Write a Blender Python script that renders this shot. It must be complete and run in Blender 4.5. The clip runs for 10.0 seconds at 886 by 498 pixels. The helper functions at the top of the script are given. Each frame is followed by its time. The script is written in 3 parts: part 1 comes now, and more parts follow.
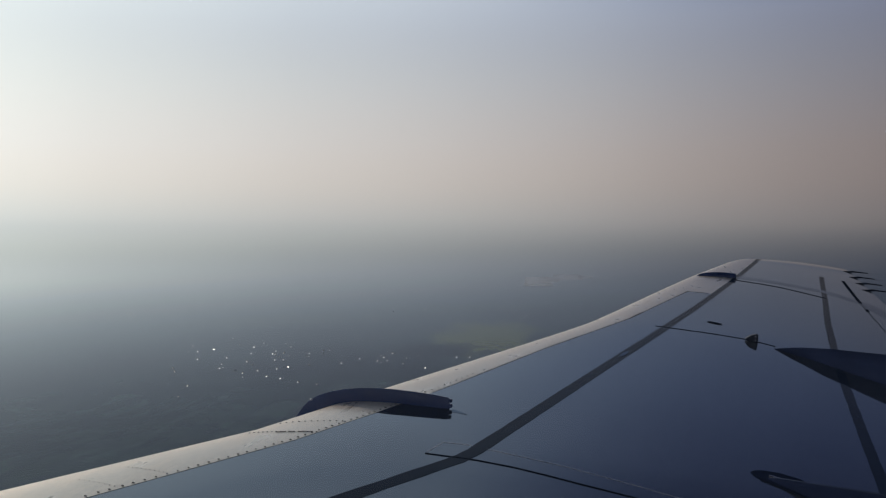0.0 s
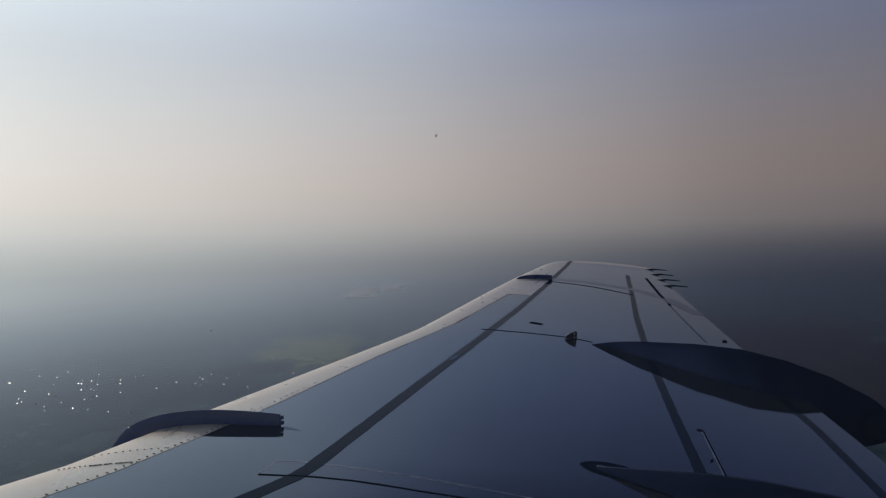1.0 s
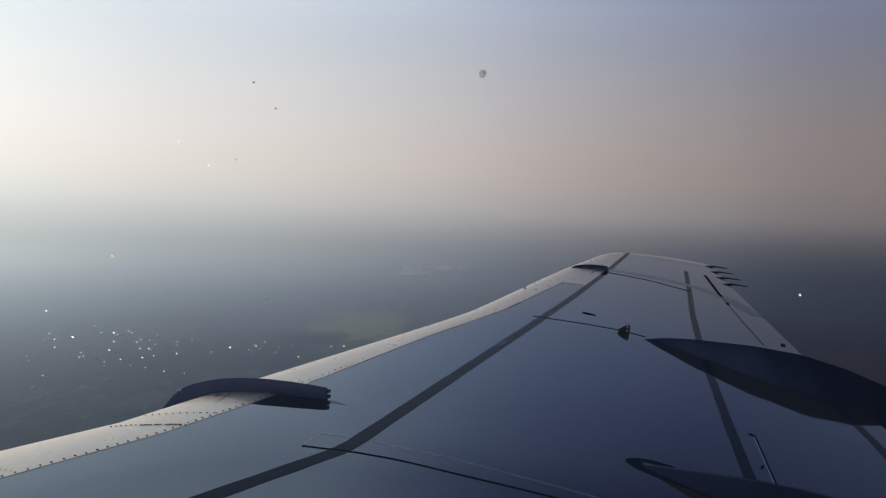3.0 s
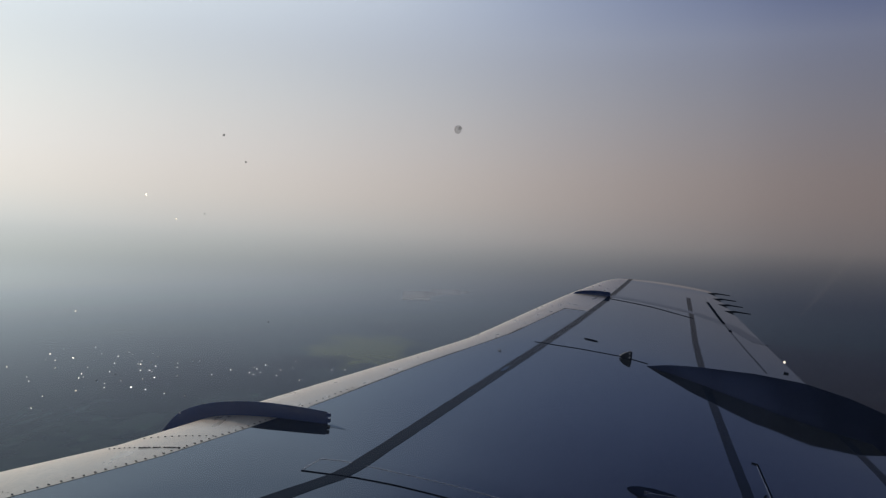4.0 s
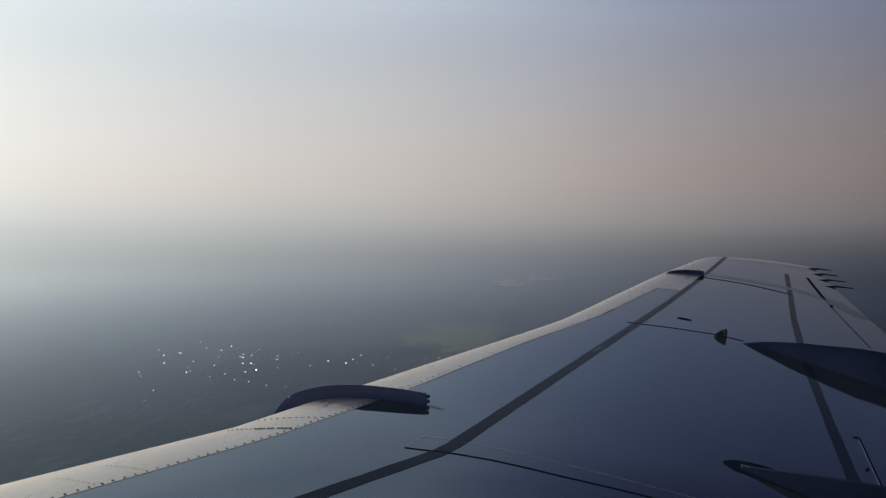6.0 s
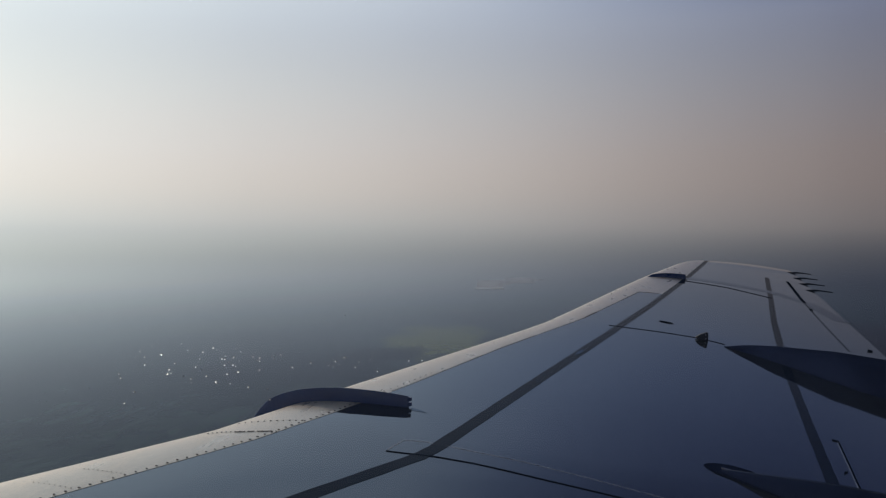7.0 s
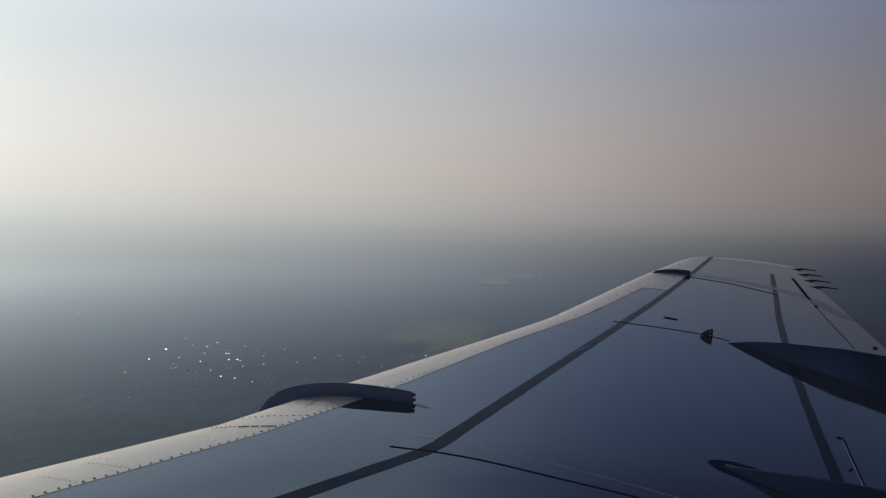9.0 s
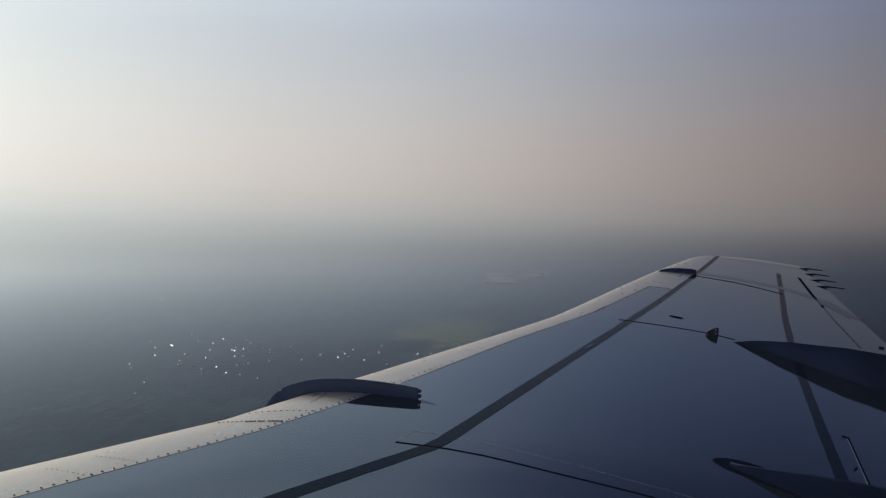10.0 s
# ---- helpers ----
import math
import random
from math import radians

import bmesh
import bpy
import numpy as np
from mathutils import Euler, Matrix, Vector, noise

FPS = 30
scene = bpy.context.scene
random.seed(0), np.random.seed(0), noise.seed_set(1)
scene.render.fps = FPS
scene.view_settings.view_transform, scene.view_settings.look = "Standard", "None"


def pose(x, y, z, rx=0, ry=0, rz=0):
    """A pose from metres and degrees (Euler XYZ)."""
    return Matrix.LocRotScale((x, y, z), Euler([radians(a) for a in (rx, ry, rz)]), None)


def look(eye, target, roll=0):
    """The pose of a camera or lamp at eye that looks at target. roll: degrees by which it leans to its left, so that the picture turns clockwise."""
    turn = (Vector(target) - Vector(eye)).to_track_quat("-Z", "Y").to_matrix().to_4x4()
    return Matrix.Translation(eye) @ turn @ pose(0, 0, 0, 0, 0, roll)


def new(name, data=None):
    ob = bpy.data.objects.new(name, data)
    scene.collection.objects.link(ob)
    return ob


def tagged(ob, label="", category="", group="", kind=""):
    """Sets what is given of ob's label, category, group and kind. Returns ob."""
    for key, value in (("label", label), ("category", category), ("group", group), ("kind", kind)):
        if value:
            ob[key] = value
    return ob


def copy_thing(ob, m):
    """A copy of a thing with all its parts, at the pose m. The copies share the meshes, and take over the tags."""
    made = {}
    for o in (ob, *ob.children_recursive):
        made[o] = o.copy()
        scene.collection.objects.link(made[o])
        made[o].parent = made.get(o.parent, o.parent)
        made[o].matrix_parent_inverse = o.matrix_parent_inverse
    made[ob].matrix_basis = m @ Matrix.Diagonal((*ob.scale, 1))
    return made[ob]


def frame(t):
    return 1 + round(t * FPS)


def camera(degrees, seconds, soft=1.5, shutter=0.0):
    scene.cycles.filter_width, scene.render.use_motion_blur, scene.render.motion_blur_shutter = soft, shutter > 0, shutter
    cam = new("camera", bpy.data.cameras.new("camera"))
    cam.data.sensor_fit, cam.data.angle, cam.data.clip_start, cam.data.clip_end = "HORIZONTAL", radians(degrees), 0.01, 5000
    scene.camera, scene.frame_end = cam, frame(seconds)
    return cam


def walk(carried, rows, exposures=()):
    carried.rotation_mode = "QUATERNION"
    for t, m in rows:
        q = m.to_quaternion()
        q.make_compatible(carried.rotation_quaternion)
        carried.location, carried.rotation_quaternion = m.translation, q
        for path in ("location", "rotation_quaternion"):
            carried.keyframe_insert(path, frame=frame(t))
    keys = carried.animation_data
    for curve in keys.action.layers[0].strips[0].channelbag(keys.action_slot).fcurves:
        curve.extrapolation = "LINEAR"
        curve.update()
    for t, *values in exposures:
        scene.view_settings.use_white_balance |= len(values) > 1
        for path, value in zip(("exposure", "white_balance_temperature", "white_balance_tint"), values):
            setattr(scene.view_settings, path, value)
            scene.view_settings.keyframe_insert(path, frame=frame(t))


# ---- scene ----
# x points aft, y outboard along the starboard wing, z up; the origin is near the seat's window.

PATH = [
    (0, (0.1176, -0.0186, -0.0192), (-0.4048, 1.9116, -0.0530), -0.11),
    (0.2, (0.0677, 0.0189, -0.0363), (-0.3172, 1.9813, -0.0657), 0.07),
    (0.3, (0.0843, 0.0191, -0.0459), (-0.1967, 1.9992, -0.0669), 0.62),
    (0.5, (0.0637, 0.0129, -0.0460), (-0.1765, 1.9982, -0.0765), 0.31),
    (0.7, (0.0690, 0.0264, -0.0400), (-0.0534, 2.0226, -0.0589), -0.87),
    (1, (0.0680, 0.0412, -0.0384), (-0.0289, 2.0388, -0.0523), -2.01),
    (1.5, (0.0665, 0.0775, -0.0333), (0.0237, 2.0769, -0.0546), -2.84),
    (2, (0.0664, 0.0776, -0.0336), (-0.0104, 2.0755, -0.0839), -1.82),
    (2.5, (0.0658, 0.0772, -0.0355), (-0.0410, 2.0739, -0.0800), 0.46),
    (3, (0.0667, 0.0758, -0.0352), (-0.1642, 2.0616, -0.0916), 1.36),
    (3.2, (0.0673, 0.0757, -0.0341), (-0.1974, 2.0572, -0.0933), 1.93),
    (4.3, (0.0675, 0.0769, -0.0342), (-0.1430, 2.0657, -0.0174), 1.27),
    (4.5, (0.0682, 0.0766, -0.0324), (-0.1922, 2.0596, -0.0331), -1.31),
    (4.7, (0.0684, 0.0754, -0.0324), (-0.2823, 2.0441, -0.0666), -0.49),
    (5, (0.0806, -0.0112, -0.0363), (-0.3522, 1.9409, -0.0817), -0.00),
    (5.5, (0.0868, -0.0632, -0.0409), (-0.3744, 1.8825, -0.0783), -0.42),
    (7, (0.0886, -0.0530, -0.0402), (-0.3216, 1.9043, -0.0659), -0.10),
    (7.5, (0.0859, -0.0365, -0.0392), (-0.3244, 1.9206, -0.0764), 0.06),
    (8, (0.0878, -0.0431, -0.0377), (-0.3257, 1.9133, -0.0774), -0.30),
    (8.5, (0.0882, -0.0411, -0.0359), (-0.3400, 1.9121, -0.0770), -0.49),
    (9, (0.0871, -0.0472, -0.0388), (-0.3333, 1.9078, -0.0761), 0.07),
    (9.5, (0.0863, -0.0468, -0.0412), (-0.3370, 1.9074, -0.0830), 0.25),
    (10, (0.0864, -0.0606, -0.0439), (-0.3473, 1.8913, -0.0861), 0.38),
]
cam = camera(56.3, 10.0, soft=1.2)
walk(cam, [(t, look(eye, target, roll)) for t, eye, target, roll in PATH],
     exposures=[(0.0, 0.09), (0.5, 0.13), (1.0, 0.24), (1.5, 0.33), (1.7, 0.38), (2.0, 0.42), (3.0, 0.41), (4.5, 0.14), (5.0, 0.14), (5.5, 0.12), (10.0, 0.12)])

# ---- light ----
SUN_AZ, SUN_EL = -60.0, 9.5          # degrees right of outboard, degrees up


def bearing(az, el):
    a, e = radians(az), radians(el)
    return Vector((math.sin(a) * math.cos(e), math.cos(a) * math.cos(e), math.sin(e)))


def make_world():
    world = bpy.data.worlds.new("hazy_sky")
    scene.world = world
    world.use_nodes = True
    nt = world.node_tree
    nt.nodes.clear()
    link = nt.links.new
    out = nt.nodes.new("ShaderNodeOutputWorld")
    back = nt.nodes.new("ShaderNodeBackground")
    geo = nt.nodes.new("ShaderNodeTexCoord")
    sep = nt.nodes.new("ShaderNodeSeparateXYZ")
    link(geo.outputs["Generated"], sep.inputs[0])

    def math_node(op, a, b=None):
        n = nt.nodes.new("ShaderNodeMath")
        n.operation = op
        for k, v in enumerate((a, b)):
            if v is None:
                continue
            if isinstance(v, (int, float)):
                n.inputs[k].default_value = v
            else:
                link(v, n.inputs[k])
        return n.outputs[0]

    def ramp(fac, stops, mode="EASE"):
        n = nt.nodes.new("ShaderNodeValToRGB")
        n.color_ramp.interpolation = mode
        els = n.color_ramp.elements
        while len(els) < len(stops):
            els.new(0.5)
        for e, (p, c) in zip(els, stops):
            e.position = p
            e.color = (*c, 1) if len(c) == 3 else (c[0], c[0], c[0], 1)
        link(fac, n.inputs[0])
        return n.outputs[0]

    # haze by height above the horizon, sin(elevation) from -0.3 to 0.5
    rise = math_node("DIVIDE", math_node("ADD", sep.outputs[2], 0.3), 0.8)

    def h(s):
        return (s + 0.3) / 0.8
    haze = ramp(rise, [
        (h(-0.30), (0.225, 0.275, 0.380)),
        (h(-0.18), (0.272, 0.318, 0.425)),
        (h(-0.11), (0.257, 0.302, 0.374)),
        (h(-0.065), (0.208, 0.237, 0.276)),
        (h(-0.035), (0.191, 0.208, 0.230)),
        (h(-0.010), (0.252, 0.264, 0.268)),
        (h(0.020), (0.386, 0.382, 0.376)),
        (h(0.060), (0.482, 0.438, 0.406)),
        (h(0.11), (0.500, 0.466, 0.450)),
        (h(0.18), (0.449, 0.465, 0.485)),
        (h(0.25), (0.392, 0.432, 0.508)),
        # band above the view, brightened to lighten the wing's reflections
        (h(0.34), (0.560, 0.640, 0.745)),
        (h(0.48), (0.250, 0.315, 0.415)),
    ], "B_SPLINE")
    # glow towards the sun's side
    s = bearing(SUN_AZ, 0)
    flat = math_node("SQRT", math_node("ADD", math_node("MULTIPLY", sep.outputs[0], sep.outputs[0]),
                                       math_node("MULTIPLY", sep.outputs[1], sep.outputs[1])))
    side = math_node("DIVIDE", math_node("ADD", math_node("MULTIPLY", sep.outputs[0], s.x),
                                         math_node("MULTIPLY", sep.outputs[1], s.y)), math_node("MAXIMUM", flat, 0.001))
    glow = ramp(math_node("DIVIDE", math_node("ADD", side, 1.0), 2.0), [
        (0.0, (0.04,)), (0.25, (0.050,)), (0.40, (0.072,)), (0.526, (0.097,)), (0.60, (0.117,)), (0.654, (0.143,)), (0.75, (0.230,)), (0.838, (0.345,)), (0.91, (0.43,)), (0.963, (0.54,)), (1.0, (0.75,))], "B_SPLINE")
    glow = math_node("MULTIPLY", glow, 3.0)
    # above the view the contrast grows with height, shaped to shade the wing's reflections
    lift = math_node("MULTIPLY", math_node("MINIMUM", math_node("MAXIMUM", math_node("SUBTRACT", sep.outputs[2], 0.245), 0.0), 0.25), 8.5)
    deep = math_node("MULTIPLY", math_node("MINIMUM", math_node("MAXIMUM", math_node("SUBTRACT", 0.01, sep.outputs[2]), 0.0), 0.06), 10.5)
    tone = nt.nodes.new("ShaderNodeCombineXYZ")
    # away from the sun the low haze is rosier and the upper haze bluer
    upper = math_node("MINIMUM", math_node("MAXIMUM", math_node("SUBTRACT", sep.outputs[2], 0.10), 0.0), 0.17)
    for k, (share, cast, turn, low) in enumerate(((1.14, 0.90, 0.6, 0.20), (1.02, 0.99, -0.1, 0.0), (0.66, 0.96, -1.3, -0.32))):
        power = math_node("ADD", deep, cast)
        power = math_node("ADD", power, math_node("MULTIPLY", upper, turn))
        power = math_node("ADD", power, math_node("MULTIPLY", deep, low))
        fall = math_node("POWER", math_node("MINIMUM", glow, 1.0), math_node("MULTIPLY", lift, share))
        link(math_node("MULTIPLY", math_node("POWER", glow, power), fall), tone.inputs[k])
    glow = tone.outputs[0]
    mix = nt.nodes.new("ShaderNodeMix")
    mix.data_type, mix.blend_type = "RGBA", "MULTIPLY"
    mix.inputs[0].default_value = 1.0
    link(haze, mix.inputs[6])
    link(glow, mix.inputs[7])
    # clear sky higher up
    sky = nt.nodes.new("ShaderNodeTexSky")
    sky.sky_type, sky.sun_disc = "NISHITA", False
    sky.sun_elevation, sky.sun_rotation = radians(SUN_EL), radians(SUN_AZ)
    sky.dust_density, sky.air_density = 6.0, 1.0
    dim = nt.nodes.new("ShaderNodeVectorMath")
    dim.operation = "SCALE"
    dim.inputs[3].default_value = 0.04
    link(sky.outputs[0], dim.inputs[0])
    top = nt.nodes.new("ShaderNodeMapRange")
    top.inputs[1].default_value, top.inputs[2].default_value = 0.5, 0.95
    link(sep.outputs[2], top.inputs[0])
    both = nt.nodes.new("ShaderNodeMix")
    both.data_type = "RGBA"
    link(top.outputs[0], both.inputs[0])
    link(mix.outputs[2], both.inputs[6])
    link(dim.outputs[0], both.inputs[7])
    link(both.outputs[2], back.inputs[0])
    back.inputs[1].default_value = 1.0
    link(back.outputs[0], out.inputs[0])


make_world()
sun = new("sun", bpy.data.lights.new("sun", "SUN"))
sun.data.energy, sun.data.angle, sun.data.color = 3.4, radians(2.5), (1.0, 0.84, 0.66)
sun.matrix_world = look(bearing(SUN_AZ, SUN_EL) * 50, (0, 0, 0))


# ---- materials ----
def material(name, colour, rough=0.5, metal=0.0, coat=0.0, vary=0.12, scale=3.0, fine=60.0, bump=0.02, streak=None, spec=0.5, rough_vary=0.08, coat_rough=0.08, wave=0.0, edge=None):
    """Principled surface with stains and grain at two scales; streak stretches the stains along x."""
    m = bpy.data.materials.new(name)
    m.use_nodes = True
    nt = m.node_tree
    bsdf = nt.nodes["Principled BSDF"]
    link = nt.links.new
    pos = nt.nodes.new("ShaderNodeTexCoord")
    mapping = nt.nodes.new("ShaderNodeMapping")
    mapping.inputs["Scale"].default_value = streak or (1, 1, 1)
    link(pos.outputs["Object"], mapping.inputs[0])
    big, small = nt.nodes.new("ShaderNodeTexNoise"), nt.nodes.new("ShaderNodeTexNoise")
    big.inputs["Scale"].default_value, big.inputs["Detail"].default_value = scale, 5
    small.inputs["Scale"].default_value, small.inputs["Detail"].default_value = fine, 3
    link(mapping.outputs[0], big.inputs["Vector"])
    link(mapping.outputs[0], small.inputs["Vector"])
    mixed = nt.nodes.new("ShaderNodeMix")
    mixed.data_type = "FLOAT"
    mixed.inputs[0].default_value = 0.3
    link(big.outputs[0], mixed.inputs[2])
    link(small.outputs[0], mixed.inputs[3])
    span = nt.nodes.new("ShaderNodeMapRange")
    span.inputs[1].default_value, span.inputs[2].default_value = 0.3, 0.7
    span.inputs[3].default_value, span.inputs[4].default_value = 1 - vary, 1 + vary
    link(mixed.outputs[0], span.inputs[0])
    tint = nt.nodes.new("ShaderNodeVectorMath")
    tint.operation = "SCALE"
    tint.inputs[0].default_value = colour
    link(span.outputs[0], tint.inputs[3])
    link(tint.outputs[0], bsdf.inputs["Base Color"])
    r = nt.nodes.new("ShaderNodeMapRange")
    r.inputs[1].default_value, r.inputs[2].default_value = 0.3, 0.7
    r.inputs[3].default_value, r.inputs[4].default_value = max(0.02, rough - rough_vary), rough + rough_vary
    link(big.outputs[0], r.inputs[0])
    link(r.outputs[0], bsdf.inputs["Roughness"])
    bsdf.inputs["Metallic"].default_value = metal
    bsdf.inputs["Coat Weight"].default_value = coat
    if edge:
        bsdf.inputs["Specular Tint"].default_value = (*edge, 1)
    bsdf.inputs["Coat Roughness"].default_value = coat_rough
    bsdf.inputs["Specular IOR Level"].default_value = spec
    if bump:
        b = nt.nodes.new("ShaderNodeBump")
        b.inputs["Strength"].default_value, b.inputs["Distance"].default_value = bump, 0.01
        link(mixed.outputs[0], b.inputs["Height"])
        link(b.outputs[0], bsdf.inputs["Normal"])
        if wave:
            # slight waviness of the sheet metal between its ribs
            ripple, w = nt.nodes.new("ShaderNodeTexNoise"), nt.nodes.new("ShaderNodeBump")
            ripple.inputs["Scale"].default_value, ripple.inputs["Detail"].default_value = 3.5, 1
            w.inputs["Strength"].default_value, w.inputs["Distance"].default_value = wave, 0.01
            link(pos.outputs["Object"], ripple.inputs["Vector"])
            link(ripple.outputs[0], w.inputs["Height"])
            link(b.outputs[0], w.inputs["Normal"])
            link(w.outputs[0], bsdf.inputs["Normal"])
    return m


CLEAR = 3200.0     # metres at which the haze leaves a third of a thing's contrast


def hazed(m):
    """Haze imitated by transparency: far things fade with distance into the sky colour behind them."""
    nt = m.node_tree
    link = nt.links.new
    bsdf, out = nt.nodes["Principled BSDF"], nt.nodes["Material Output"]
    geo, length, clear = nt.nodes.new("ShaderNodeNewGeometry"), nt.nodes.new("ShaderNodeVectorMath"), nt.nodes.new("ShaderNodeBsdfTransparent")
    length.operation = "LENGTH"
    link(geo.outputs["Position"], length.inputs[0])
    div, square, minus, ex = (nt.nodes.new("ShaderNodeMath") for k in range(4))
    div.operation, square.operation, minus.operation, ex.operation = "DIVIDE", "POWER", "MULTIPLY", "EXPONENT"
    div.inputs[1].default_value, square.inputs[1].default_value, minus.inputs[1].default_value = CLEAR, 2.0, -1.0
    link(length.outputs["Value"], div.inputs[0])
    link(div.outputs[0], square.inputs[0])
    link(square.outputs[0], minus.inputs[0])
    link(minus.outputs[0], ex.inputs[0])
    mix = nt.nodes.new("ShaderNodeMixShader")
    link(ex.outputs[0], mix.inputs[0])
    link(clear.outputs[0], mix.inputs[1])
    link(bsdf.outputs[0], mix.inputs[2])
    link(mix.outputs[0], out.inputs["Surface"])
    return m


PAINT = material("grey_metallic_wing_paint", (0.274, 0.279, 0.281), 0.05, metal=0.86, edge=(0.445, 0.50, 0.58), rough_vary=0.025, vary=0.05, scale=1.3, fine=25, bump=0.0015, streak=(0.4, 1, 1), wave=0.07)
METAL = material("bare_leading_edge_metal", (0.68, 0.605, 0.53), 0.33, metal=0.40, vary=0.16, scale=5, fine=40, bump=0.006, streak=(2.5, 0.8, 1))
STRIPE = material("dark_walkway_paint", (0.010, 0.017, 0.036), 0.5, spec=0.0, coat=0.24, coat_rough=0.04, vary=0.22, scale=5, fine=90, bump=0.01)
BAND = material("faded_grey_band_paint", (0.205, 0.218, 0.230), 0.08, metal=0.93, edge=(0.34, 0.39, 0.47), rough_vary=0.03, vary=0.10, scale=6, fine=70, bump=0.004)
GAP = material("dark_panel_gap", (0.010, 0.014, 0.026), 0.6, spec=0.0, vary=0.2, bump=0)
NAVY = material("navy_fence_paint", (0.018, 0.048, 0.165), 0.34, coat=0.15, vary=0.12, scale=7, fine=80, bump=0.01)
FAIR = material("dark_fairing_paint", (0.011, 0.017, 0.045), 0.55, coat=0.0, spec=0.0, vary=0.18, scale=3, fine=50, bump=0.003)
PLATE = material("pale_sealant", (0.46, 0.48, 0.54), 0.35, vary=0.12, bump=0.01)
DULL = material("dull_grey_metal", (0.025, 0.030, 0.045), 0.5, metal=0.2, vary=0.15, bump=0)
RIVET = material("dark_fastener", (0.12, 0.105, 0.095), 0.5, metal=0.5, vary=0.2, bump=0)
STAIN = material("brown_grime", (0.095, 0.066, 0.050), 0.7, spec=0.0, vary=0.4, scale=14, fine=120, bump=0)
STAIN.node_tree.nodes["Principled BSDF"].inputs["Alpha"].default_value = 0.5
FAINT = material("worn_fastener", (0.38, 0.33, 0.29), 0.45, metal=0.6, vary=0.2, bump=0)
BRIGHT = material("bright_bare_metal", (0.62, 0.62, 0.66), 0.25, metal=1.0, vary=0.06, bump=0)
SKIN = material("white_fuselage_paint", (0.42, 0.45, 0.52), 0.35, coat=0.3, vary=0.05, scale=1.5, bump=0.004)
LINER = material("cabin_liner_plastic", (0.30, 0.29, 0.28), 0.6, vary=0.05, bump=0.02)
DUST = material("pane_grime", (0.035, 0.032, 0.03), 0.8, vary=0.3, bump=0)
DUST.node_tree.nodes["Principled BSDF"].inputs["Alpha"].default_value = 0.42
FILM = material("pane_smear", (0.10, 0.095, 0.09), 0.8, vary=0.3, bump=0)
FILM.node_tree.nodes["Principled BSDF"].inputs["Alpha"].default_value = 0.22


def streak():
    """Thin film of grease that scatters the light behind it."""
    m = bpy.data.materials.new("wiped_streak")
    m.use_nodes = True
    nt = m.node_tree
    nt.nodes.clear()
    out, mix = nt.nodes.new("ShaderNodeOutputMaterial"), nt.nodes.new("ShaderNodeMixShader")
    clear, soft, grain = nt.nodes.new("ShaderNodeBsdfTransparent"), nt.nodes.new("ShaderNodeBsdfTranslucent"), nt.nodes.new("ShaderNodeTexNoise")
    soft.inputs[0].default_value = (0.6, 0.56, 0.52, 1)
    grain.inputs["Scale"].default_value = 900
    span = nt.nodes.new("ShaderNodeMapRange")
    span.inputs[1].default_value, span.inputs[2].default_value, span.inputs[3].default_value, span.inputs[4].default_value = 0.35, 0.7, 0.0, 0.022
    nt.links.new(grain.outputs[0], span.inputs[0])
    nt.links.new(span.outputs[0], mix.inputs[0])
    nt.links.new(clear.outputs[0], mix.inputs[1])
    nt.links.new(soft.outputs[0], mix.inputs[2])
    nt.links.new(mix.outputs[0], out.inputs[0])
    return m


STREAK = streak()


def pale_dust():
    """White dust that glows with the daylight behind it."""
    m = bpy.data.materials.new("pale_pane_dust")
    m.use_nodes = True
    nt = m.node_tree
    nt.nodes.clear()
    out, mix = nt.nodes.new("ShaderNodeOutputMaterial"), nt.nodes.new("ShaderNodeMixShader")
    clear, soft = nt.nodes.new("ShaderNodeBsdfTransparent"), nt.nodes.new("ShaderNodeBsdfTranslucent")
    soft.inputs[0].default_value = (0.92, 0.92, 0.90, 1)
    mix.inputs[0].default_value = 0.6
    nt.links.new(clear.outputs[0], mix.inputs[1])
    nt.links.new(soft.outputs[0], mix.inputs[2])
    nt.links.new(mix.outputs[0], out.inputs[0])
    return m


PALE_DUST = pale_dust()


def glass():
    m = bpy.data.materials.new("window_acrylic")
    m.use_nodes = True
    b = m.node_tree.nodes["Principled BSDF"]
    b.inputs["Base Color"].default_value = (0.99, 0.99, 0.99, 1)
    b.inputs["Roughness"].default_value = 0.0
    b.inputs["Transmission Weight"].default_value = 1.0
    b.inputs["IOR"].default_value = 1.3
    # faint blue scatter, added for the pane's glare, lifts the darkest tones
    nt = m.node_tree
    veil, mix = nt.nodes.new("ShaderNodeBsdfTranslucent"), nt.nodes.new("ShaderNodeMixShader")
    veil.inputs[0].default_value = (0.35, 0.55, 1.0, 1)
    mix.inputs[0].default_value = 0.004
    nt.links.new(b.outputs[0], mix.inputs[1])
    nt.links.new(veil.outputs[0], mix.inputs[2])
    nt.links.new(mix.outputs[0], nt.nodes["Material Output"].inputs[0])
    return m


GLASS = glass()
GROUND = material("hazy_farmland", (0.029, 0.047, 0.055), 0.9, spec=0.0, vary=0.28, scale=0.006, fine=0.03, bump=0)


